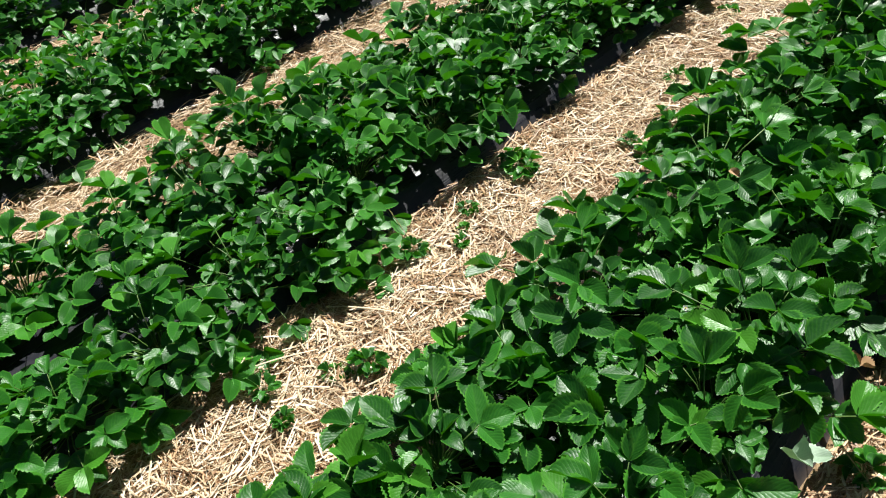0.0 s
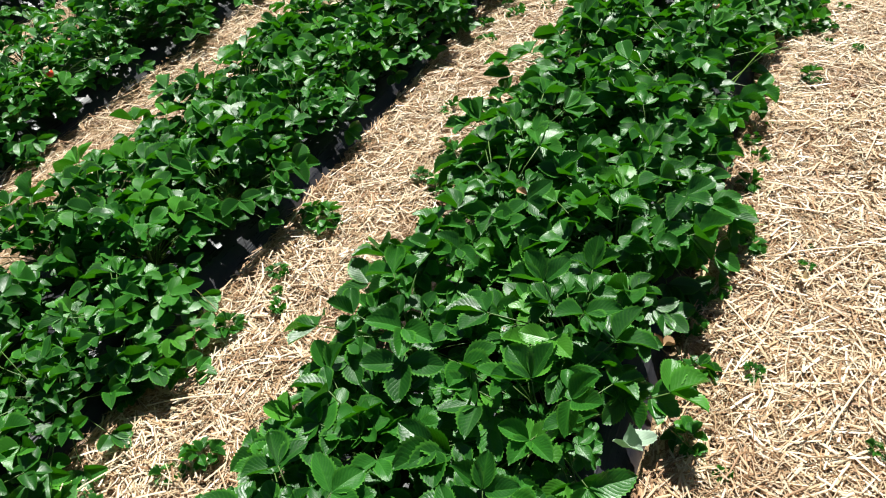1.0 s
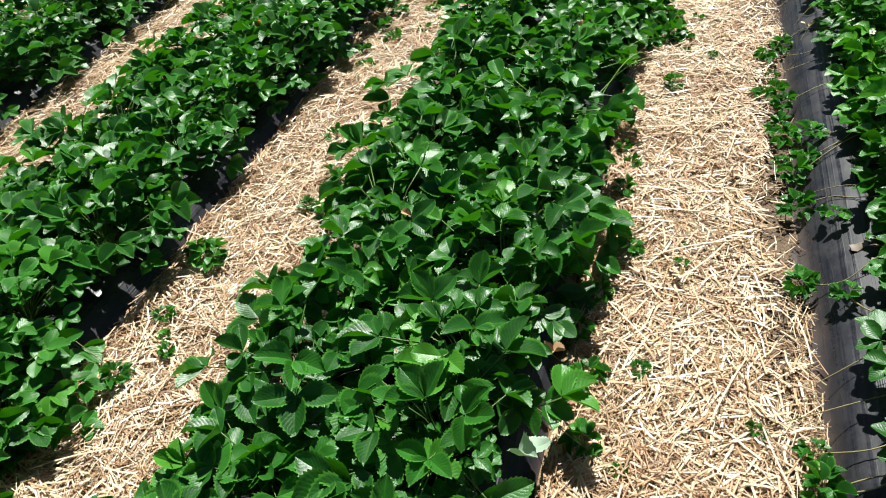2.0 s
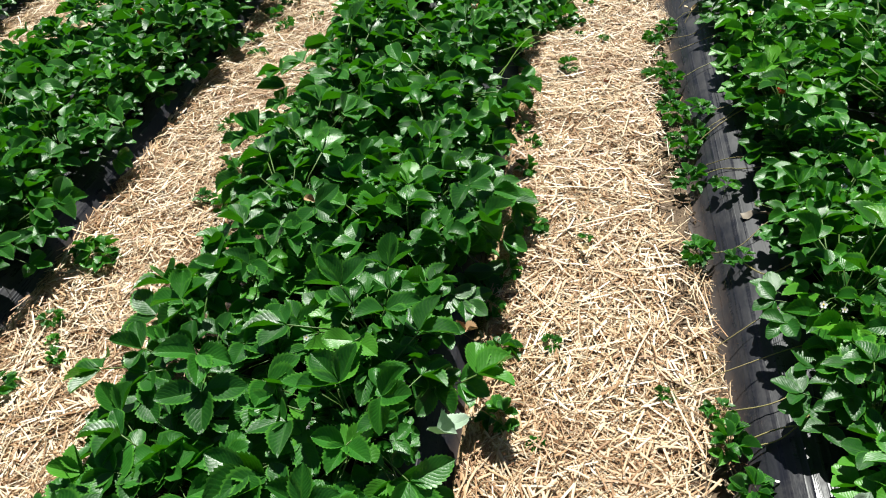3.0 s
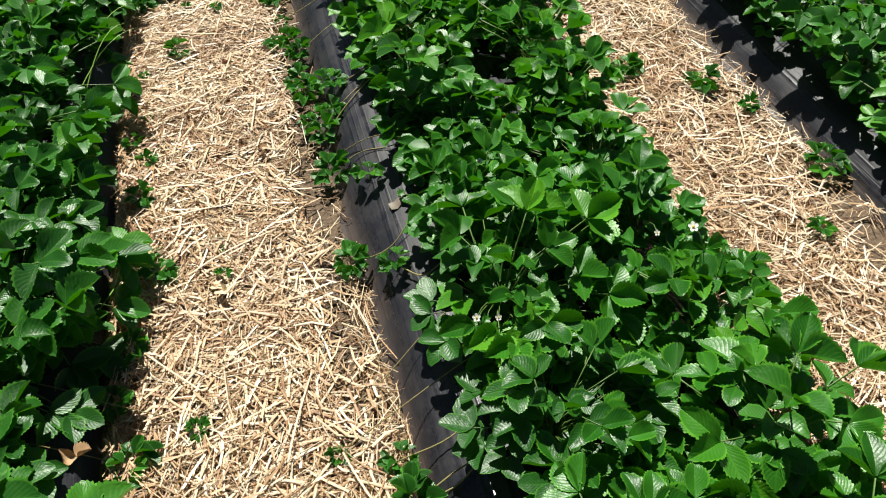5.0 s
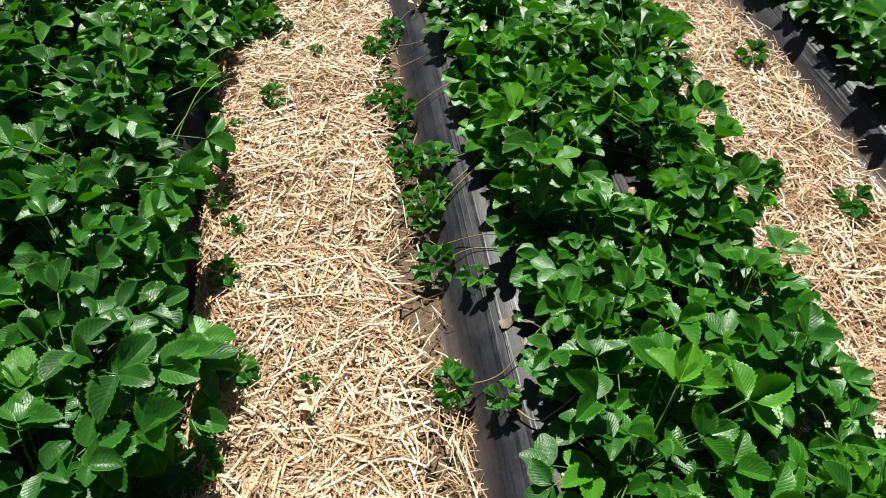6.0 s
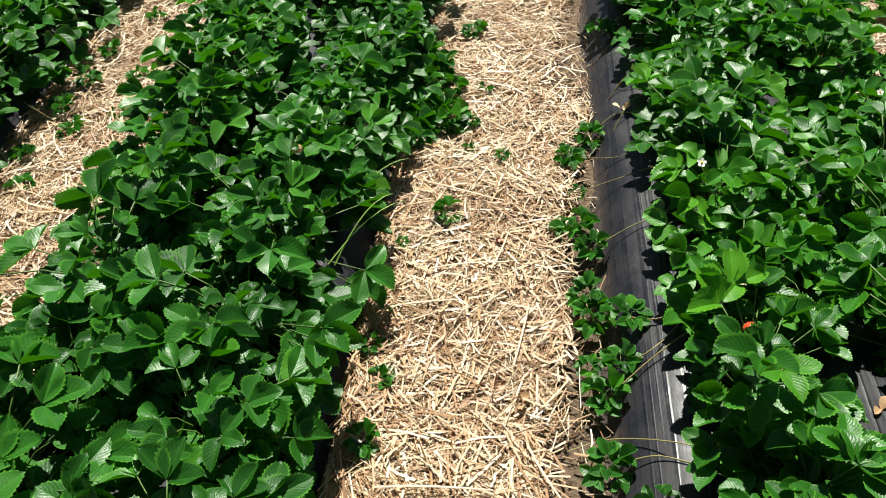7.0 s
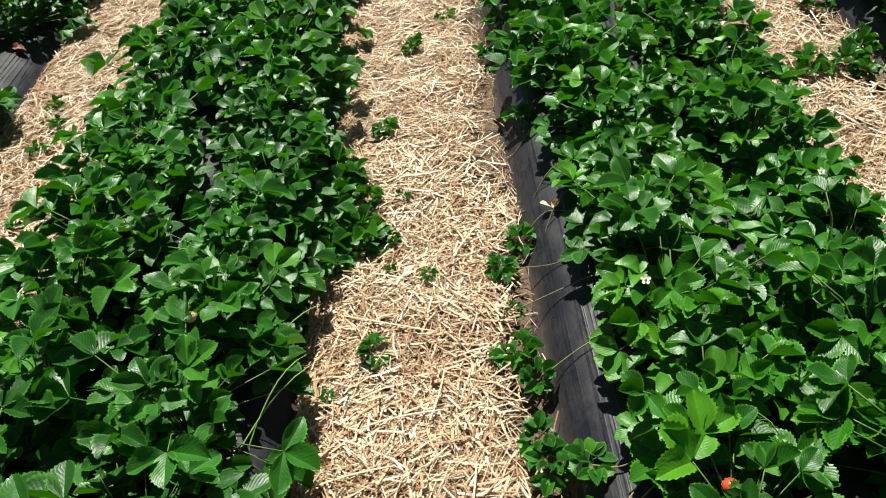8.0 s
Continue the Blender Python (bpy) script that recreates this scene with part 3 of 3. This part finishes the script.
berry(-1.917, 3.102, 0.300, BERRY, "shiny ripe red strawberry")
berry(0.546, 2.511, 0.215, BERRY_PALE, "pink half-ripe strawberry")
for x, y, z in ((0.549, 2.681, 0.255), (0.606, 2.605, 0.280), (0.576, 2.592, 0.270), (0.483, 2.926, 0.290), (0.416, 1.584, 0.225), (0.442, 1.599, 0.210), (0.369, 2.055, 0.175), (0.930, 1.569, 0.300),
                (-0.647, 1.215, 0.300), (-0.612, 2.653, 0.320), (-0.755, 3.389, 0.320), (-0.581, 3.151, 0.320)):
    berry(x, y, z, BERRY_GREEN, "small unripe green strawberry")


# ---- rooted runner plantlets on the straw and the film ----
def runner_plant(x, y, size, z, rng):
    root = new("runner_plant")
    root.location = (x, y, z)
    tagged(root, "small green strawberry runner plant rooting in straw", "runner plant", "runner plants")
    if x > 0.27 and x < 0.4:
        root["label"] = "small green strawberry runner plant on black film"
    a = rng.uniform(0, 6.28)
    for n in range(4 if size < 0.75 else (5 if size < 1.15 else 7)):
        a += 1.75 + rng.uniform(-0.4, 0.4)
        s = 0.64 * size * rng.uniform(0.8, 1.15)
        put_part("leaf", SMALL[rng.randrange(6)], root, Matrix.Rotation(a, 4, "Z") @ Matrix.Rotation(radians(rng.uniform(-8, 12)), 4, "Y") @ Matrix.Diagonal((s, s, s * rng.uniform(0.6, 1.3), 1)))
    return root


MIDDLE_WEST = ((-0.16, 3.11, 1.1), (-0.28, 3.00, 0.6), (-0.29, 2.66, 0.7), (-0.27, 2.55, 0.9), (-0.28, 2.38, 1.1), (-0.27, 2.76, 0.5), (-0.09, 2.14, 0.4), (-0.09, 2.05, 0.6),
               (-0.24, 2.09, 1.3), (-0.17, 1.63, 0.8), (-0.30, 1.57, 1.3), (-0.27, 1.37, 1.2), (-0.19, 1.31, 0.6), (-0.25, 2.13, 0.9), (-0.30, 1.86, 1.1), (-0.33, 1.73, 1.0),
               (-0.02, 3.38, 0.7), (-0.13, 3.55, 0.9), (-0.18, 3.51, 1.1), (-0.09, 3.73, 0.8), (-0.22, 3.58, 2.0), (-0.25, 3.84, 1.8), (-0.31, 3.90, 2.2), (-0.28, 3.47, 1.6),
               (-0.16, 4.13, 1.2), (-0.05, 4.71, 1.2), (0.09, 4.96, 1.1), (-0.31, 2.64, 0.8), (-0.31, 3.73, 2.2), (0.10, 1.48, 0.6), (-0.29, 3.57, 2.2), (-0.37, 3.96, 2.1), (-0.20, 3.75, 1.4), (-0.35, 3.55, 2.2), (-0.13, 3.41, 0.6))
MIDDLE_EAST = ((0.26, 1.23, 1.2), (0.22, 1.34, 1.5), (0.22, 1.44, 1.0), (0.22, 1.99, 1.2), (0.32, 1.91, 1.1), (0.23, 2.35, 1.3), (0.32, 2.24, 1.1), (0.24, 2.52, 1.4),
               (0.20, 2.60, 0.9), (0.30, 2.72, 1.3), (0.22, 2.75, 1.4), (0.20, 2.82, 1.2), (0.19, 3.06, 1.4), (0.22, 2.98, 1.2), (0.19, 3.21, 0.7), (0.17, 3.37, 1.3), (0.24, 3.48, 1.3),
               (0.31, 4.01, 1.4), (0.27, 2.60, 1.2), (0.24, 4.56, 1.4), (0.29, 4.77, 1.4))
WEST_STRIP = ((-1.35, 3.61, 0.9), (-1.47, 3.51, 1.1), (-1.27, 4.01, 1.0), (-1.57, 1.16, 1.9), (-1.64, 1.05, 1.7), (-1.54, 1.35, 1.2), (-1.45, 1.46, 0.8), (-1.55, 1.60, 0.9), (-1.52, 1.85, 1.6), (-1.33, 2.17, 1.1), (-1.31, 2.37, 0.9), (-1.42, 2.63, 1.0), (-1.33, 0.96, 1.3),
              (-1.38, 0.89, 0.9), (-1.48, 0.74, 1.1), (-1.37, 0.71, 0.9), (-1.46, 4.27, 1.1), (-1.44, 4.46, 1.0), (-1.37, 3.85, 1.1), (-1.59, 1.88, 1.3), (-1.49, 1.52, 0.7), (-1.25, 2.31, 1.3), (-1.24, 2.13, 1.2), (-1.57, 3.64, 1.3), (-1.54, 3.81, 1.3), (-1.54, 4.02, 1.2), (-1.51, 3.22, 1.1), (-1.50, 4.60, 1.1), (-1.57, 3.38, 1.2))
OUTER_STRIPS = ((-2.95, 1.86, 1.6), (-3.04, 2.02, 1.6), (-2.83, 1.58, 1.3), (-2.84, 1.22, 0.7), (-2.73, 1.35, 1.0), (-2.96, 1.16, 0.7), (-2.62, 1.27, 1.4), (1.21, 2.57, 1.5), (1.41, 2.44, 1.3), (1.48, 2.29, 1.0), (1.37, 1.77, 1.0), (1.53, 1.99, 1.4),
                (1.315, 4.19, 1.7), (1.42, 4.16, 1.8), (1.51, 4.26, 1.8), (1.48, 4.13, 1.3), (1.52, 4.65, 1.9), (1.44, 3.17, 1.4))
rooted = random.Random(21)
ROOTED = {}
for x, y, size in MIDDLE_WEST + WEST_STRIP + OUTER_STRIPS:
    ROOTED[x, y] = runner_plant(x, y, size, 0.022, rooted)
for x, y, size in MIDDLE_EAST:
    ROOTED[x, y] = runner_plant(x, y, size, max(0.022, bed_height(x - bed_middle(0)) + 0.006), rooted)


def stolon(points, parent, radius=0.0014):
    """A runner stem through a few places, smoothed."""
    pts = [Vector(p) - parent.location for p in points]
    ext = [pts[0] * 2 - pts[1]] + pts + [pts[-1] * 2 - pts[-2]]
    line = []
    for i in range(1, len(ext) - 2):
        p0, p1, p2, p3 = ext[i - 1:i + 3]
        for n in range(6):
            s = n / 6
            line.append(0.5 * (2 * p1 + (p2 - p0) * s + (2 * p0 - 5 * p1 + 4 * p2 - p3) * s * s + (3 * p1 - p0 - 3 * p2 + p3) * s ** 3))
    line.append(pts[-1])
    b = Build()
    b.tube(line, [radius] * len(line), 0, 5)
    return put_part("runner_stem", b.mesh("runner_stem", [M_STOLON]), parent)


for x, y, size in MIDDLE_EAST:
    for n in range((1 if rooted.random() < 0.6 else 0) if size < 1.45 else 2):
        dy, bow = rooted.uniform(-0.06, 0.16), rooted.uniform(-0.06, 0.06)
        x1 = 0.47 + 0.03 * n
        line = [(x, y, bed_height(max(x, 0.262) - bed_middle(0)) + 0.016)]
        for f, lift in ((0.30, rooted.uniform(0.006, 0.020)), (0.62, rooted.uniform(0.006, 0.030))):
            xm = max(x, 0.25) + (x1 - max(x, 0.25)) * f
            line.append((xm, y + dy * f + bow * (1 if f < 0.5 else 0.6), bed_height(xm - bed_middle(0)) + lift))
        line.append((x1, y + dy, bed_height(x1 - bed_middle(0)) + rooted.uniform(0.03, 0.08)))
        stolon(line, ROOTED[x, y], rooted.uniform(0.0014, 0.0021))
for y, dy, end in ((1.50, 0.10, 0.12), (1.62, 0.12, 0.20), (3.44, 0.16, 0.28), (3.62, 0.10, 0.27), (3.68, -0.02, 0.30), (2.42, -0.10, 0.24), (3.90, 0.08, 0.26)):
    xm = 0.36
    stolon([(end - 0.09, y - 0.03, 0.025), (end, y, 0.03), (xm, y + dy * 0.6, bed_height(xm - bed_middle(0)) + 0.035), (0.47, y + dy, 0.13)], nearest_plant(0.55, y + dy), 0.0014)
for x, y, size in MIDDLE_WEST[8:16] + WEST_STRIP[:6]:
    side = -1 if x > -1 else 1
    if x < -1.4:
        side = -1
    stolon([(x, y, 0.028), (x + side * 0.06, y + 0.03, 0.05), (x + side * 0.16, y + 0.05, 0.12)], ROOTED[x, y], 0.0012)


# ---- grass blades ----
def grass_blade(x, y, z, yaw, length, rise):
    b = Build()
    d = Vector((math.cos(radians(yaw)), math.sin(radians(yaw)), 0))
    s = Vector((-d.y, d.x, 0))
    for i in range(8):
        t = i / 7
        c = d * (length * t) + Vector((0, 0, rise * math.sin(t * 1.9)))
        w = 0.0026 * (1 - t) ** 0.6 + 0.0003
        for p in (c + s * w, c + Vector((0, 0, -0.0012)), c - s * w, c + Vector((0, 0, 0.0002))):
            b.v.append(tuple(p))
            b.uv.append((0.5, t))
    for i in range(7):
        for k in range(4):
            q, e = i * 4 + k, i * 4 + (k + 1) % 4
            b.f.append((q, e, e + 4, q + 4))
            b.s.append(0)
    ob = new("grass_blade", b.mesh("grass_blade", [M_GRASS]))
    ob.location = (x, y, z)
    return tagged(ob, "single long light green grass blade among the leaves", "grass blade", "grass blades")


for x, y, z, yaw, length, rise in ((-0.432, 2.797, 0.14, 38, 0.24, 0.10), (-0.411, 2.807, 0.14, 45, 0.20, 0.12), (-0.375, 1.994, 0.05, 32, 0.20, 0.07), (-0.412, 3.033, 0.15, 30, 0.18, 0.08),
                                   (-2.817, 0.706, 0.02, 20, 0.20, 0.06), (-1.870, 2.742, 0.10, 15, 0.22, 0.16), (0.992, 2.787, 0.2, 40, 0.22, 0.12), (1.394, 4.258, 0.03, 20, 0.24, 0.08)):
    grass_blade(x, y, z, yaw, length, rise)


# ---- dead leaves, scraps and specks ----
def crumpled(name, size, mat, seed, label, place, category="dry leaf"):
    """A withered curled leaf: a toothed blade, rolled and buckled."""
    rng = random.Random(seed)
    b = Build()
    for turn in (0, 150) if mat in (M_DRY, M_DRY_PALE) else (0, -75):
        f = Matrix.Rotation(radians(turn + rng.uniform(-15, 15)), 3, "Z") @ Matrix.Rotation(radians(rng.uniform(-35, 10)), 3, "Y") @ Matrix.Rotation(radians(rng.uniform(-40, 40)), 3, "X")
        leaflet(b, Vector((0, 0, 0)), f, size * rng.uniform(0.7, 1.0), size * rng.uniform(0.28, 0.36), rng.uniform(0.5, 1.0), rng.uniform(-0.5, 0.9), rng.uniform(-0.4, 0.3), rng)
    b.v = [tuple(Vector(p) + noise.noise_vector(Vector(p) * 38 + Vector((seed, 0, 0))) * 0.009) for p in b.v]
    ob = new(name, b.mesh(name, [mat]))
    ob.matrix_basis = place
    return tagged(ob, label, category, "dead leaves")


crumpled("dry_leaf", 0.055, M_DRY_PALE, 1, "curled bleached dry leaf lying on the straw", pose(-0.095, 1.998, 0.036, 10, 0, 160))
crumpled("dry_leaf", 0.046, M_DRY, 2, "curled brown dry leaf beside the bed edge", pose(-0.372, 1.563, 0.125, 20, -10, 20))
crumpled("dry_leaf", 0.028, M_DRY, 3, "small brown dry leaf on black film", pose(0.768, 2.474, 0.106, 0, 0, 60))
crumpled("dry_leaf", 0.050, M_DRY_PALE, 4, "curled yellowed dry leaf hanging in the canopy", pose(0.514, 2.670, 0.245, 40, 0, 200))
crumpled("dry_leaf", 0.030, M_DRY, 5, "brown dry leaf lying on the straw", pose(0.058, 2.493, 0.036, 0, 0, 100))
crumpled("dry_leaf", 0.045, M_DRY_PALE, 6, "bleached dry leaf among green leaves", pose(-2.070, 2.900, 0.31, 30, 0, 40))
crumpled("dry_leaf", 0.040, M_DRY_PALE, 7, "bleached dry leaf on black film", pose(0.336, 3.540, 0.09, 0, 0, 10))
crumpled("dry_leaf", 0.040, M_DRY, 8, "brown dry leaf on black film", pose(0.468, 1.134, 0.105, 0, 0, 70))
crumpled("dry_leaf", 0.040, M_DRY, 9, "brown dry leaf deep in the canopy", pose(-0.810, 1.860, 0.28, 25, 0, 10))
crumpled("dry_leaf", 0.045, M_DRY, 10, "withered brown leaf on black film", pose(0.770, 4.601, 0.12, 0, 0, 10))
crumpled("wilted_leaf", 0.088, M_LEAF_PALE, 12, "limp pale upturned strawberry leaf at the bed edge", pose(-0.368, 1.163, 0.262, -30, 5, 25), "wilted leaf")
crumpled("wilted_leaf", 0.055, M_LEAF_PALE, 13, "limp pale upturned strawberry leaf on black film", pose(0.415, 1.132, 0.220, 60, 0, -80), "wilted leaf")
crumpled("wilted_leaf", 0.030, M_LEAF_PALE, 16, "small pale upturned leaf tip in the canopy", pose(-0.367, 2.036, 0.195, 20, 0, 10), "wilted leaf")
crumpled("dry_leaf", 0.060, M_DRY_PALE, 18, "bleached dry leaf among green leaves", pose(-3.067, 2.178, 0.24, 40, 0, -60))
crumpled("red_weed", 0.026, M_RED_WEED, 14, "reddened dried weed in the straw", pose(-0.026, 3.000, 0.036, 10, 0, 60), "weed")
crumpled("red_weed", 0.060, M_RED_WEED, 15, "reddened dried weed beside the bed", pose(-1.806, 5.046, 0.10, 10, 0, 60), "weed")


def film_scrap(place, w, h, seed, label):
    """A stiff torn flap of old film, buckled, with thickness."""
    n, m, b = 7, 5, Build()
    for layer in (0.0006, -0.0006):
        for i in range(n):
            for k in range(m):
                x, y = w * (i / (n - 1) - 0.5), h * (k / (m - 1) - 0.5) * (1 - 0.35 * i / (n - 1))
                b.v.append((x + 0.004 * noise.noise((i, k, seed)), y + 0.006 * noise.noise((i * 1.7, k, seed + 3)), 0.012 * noise.noise((x * 30, y * 30, seed)) + layer))
                b.uv.append((i / n, k / m))
    size = n * m
    for i in range(n - 1):
        for k in range(m - 1):
            q = i * m + k
            b.f.append((q, q + m, q + m + 1, q + 1))
            b.f.append((size + q, size + q + 1, size + q + m + 1, size + q + m))
            b.s += [0, 0]
    ob = new("film_scrap", b.mesh("film_scrap", [M_SCRAP]))
    ob.matrix_basis = place
    return tagged(ob, label, "film scrap", "torn film scraps")


film_scrap(pose(0.368, 2.107, 0.098, 5, -8, 10), 0.045, 0.022, 3, "torn dusty flap of old film lying on the bed")
film_scrap(pose(0.414, 2.088, 0.118, -35, 25, 30), 0.060, 0.045, 5, "stiff torn film flap standing off the bed")
film_scrap(pose(0.410, 2.033, 0.108, 15, -5, -20), 0.050, 0.018, 8, "narrow torn film strip on the bed")


def splash(x, y, size, seed):
    rng = random.Random(seed)
    b = Build()
    b.v.append((0, 0, size * 0.22))
    for k in range(9):
        q, r = 2 * math.pi * k / 9, size * rng.uniform(0.75, 1.1)
        b.v.append((r * math.cos(q), r * 0.7 * math.sin(q), 0.0))
    b.uv = [(0, 0)] * 10
    for k in range(9):
        b.f.append((0, 1 + k, 1 + (k + 1) % 9))
        b.s.append(0)
    ob = new("white_speck", b.mesh("white_speck", [M_SPLASH]))
    ob.location = (x, y, bed_height(x - bed_middle(0)) + 0.003)
    return tagged(ob, "dried white splash on black film", "speck", "white specks")


splash(0.262 + 0.02, 1.245, 0.008, 1)
splash(0.305, 1.250, 0.005, 2)


# ---- long straw stalks lying on top ----
def long_stalk(x, y, yaw, length, width, seed):
    rng = random.Random(seed)
    b = Build()
    bow = rng.uniform(-0.05, 0.05)
    line = [Vector((length * (t - 0.5), bow * length * (4 * (t - 0.5) ** 2), 0.003 * math.sin(5 * t))) for t in (0, 0.25, 0.5, 0.75, 1)]
    b.tube(line, [width * k for k in (0.9, 1, 1.05, 1, 0.8)], 0, 6)
    ob = new("straw_stalk", b.mesh("straw_stalk", [M_STRAW]))
    ob.matrix_basis = Matrix.Translation((x, y, 0.052)) @ pose(0, 0, 0, rng.uniform(-2, 2), rng.uniform(-5, 5), yaw) @ Matrix.Diagonal((1, 1, 0.45, 1))
    return tagged(ob, "long pale straw stalk lying on loose straw", "straw stalk", "long straw stalks")


for x, y, yaw, length in ((-0.02, 2.05, 55, 0.20), (-0.06, 2.11, 20, 0.24), (0.22, 1.78, 100, 0.17), (-0.12, 2.28, 2, 0.24), (0.04, 1.59, 70, 0.22), (0.14, 1.39, 110, 0.18), (0.10, 2.32, 120, 0.15),
                          (-0.21, 2.77, 10, 0.20), (0.05, 2.68, 80, 0.18), (-0.13, 3.20, -22, 0.26), (-0.01, 2.96, 75, 0.15), (-0.09, 2.91, 5, 0.2), (0.09, 3.50, 60, 0.18), (-1.62, 1.95, -15, 0.22),
                          (-1.48, 1.09, 30, 0.22), (-1.53, 0.83, 60, 0.2), (-1.44, 2.10, 40, 0.18), (1.39, 2.19, 70, 0.2), (1.44, 2.74, 30, 0.2), (-0.22, 1.78, 130, 0.2)):
    long_stalk(x, y, yaw, length, 0.0024, int(1000 * (x + 5) + 77 * y))


# ---- soil clods along the bare margin ----
def clods():
    rng = random.Random(8)
    verts, faces = [], []
    made = 0
    while made < 2600:
        k = rng.choice((0, 0, 0, -1, 1))
        x, y = k * PITCH + rng.uniform(0.06, 0.27), rng.uniform(Y0, Y1)
        if straw_cover(k, x, y) > 0.7 and rng.random() < 0.9:
            made += 0.05
            continue
        made += 1
        r = rng.uniform(0.002, 0.006) if rng.random() < 0.85 else rng.uniform(0.006, 0.012)
        o = len(verts)
        for d in ((1, 0, 0), (0, 1, 0), (-1, 0, 0), (0, -1, 0), (0, 0, 1), (0, 0, -1)):
            s = r * rng.uniform(0.7, 1.2)
            verts.append((x + d[0] * s, y + d[1] * s, -0.004 + r * 0.4 + d[2] * s * 0.8))
        for a, c in ((0, 1), (1, 2), (2, 3), (3, 0)):
            faces += [(o + a, o + c, o + 4), (o + c, o + a, o + 5)]
    ob = new("soil_clods", raw_mesh("soil_clods", verts, faces, [M_SOIL], smooth=False))
    return tagged(ob, "crumbled dry brown soil clods beside the film", "soil", kind="stuff")


clods()
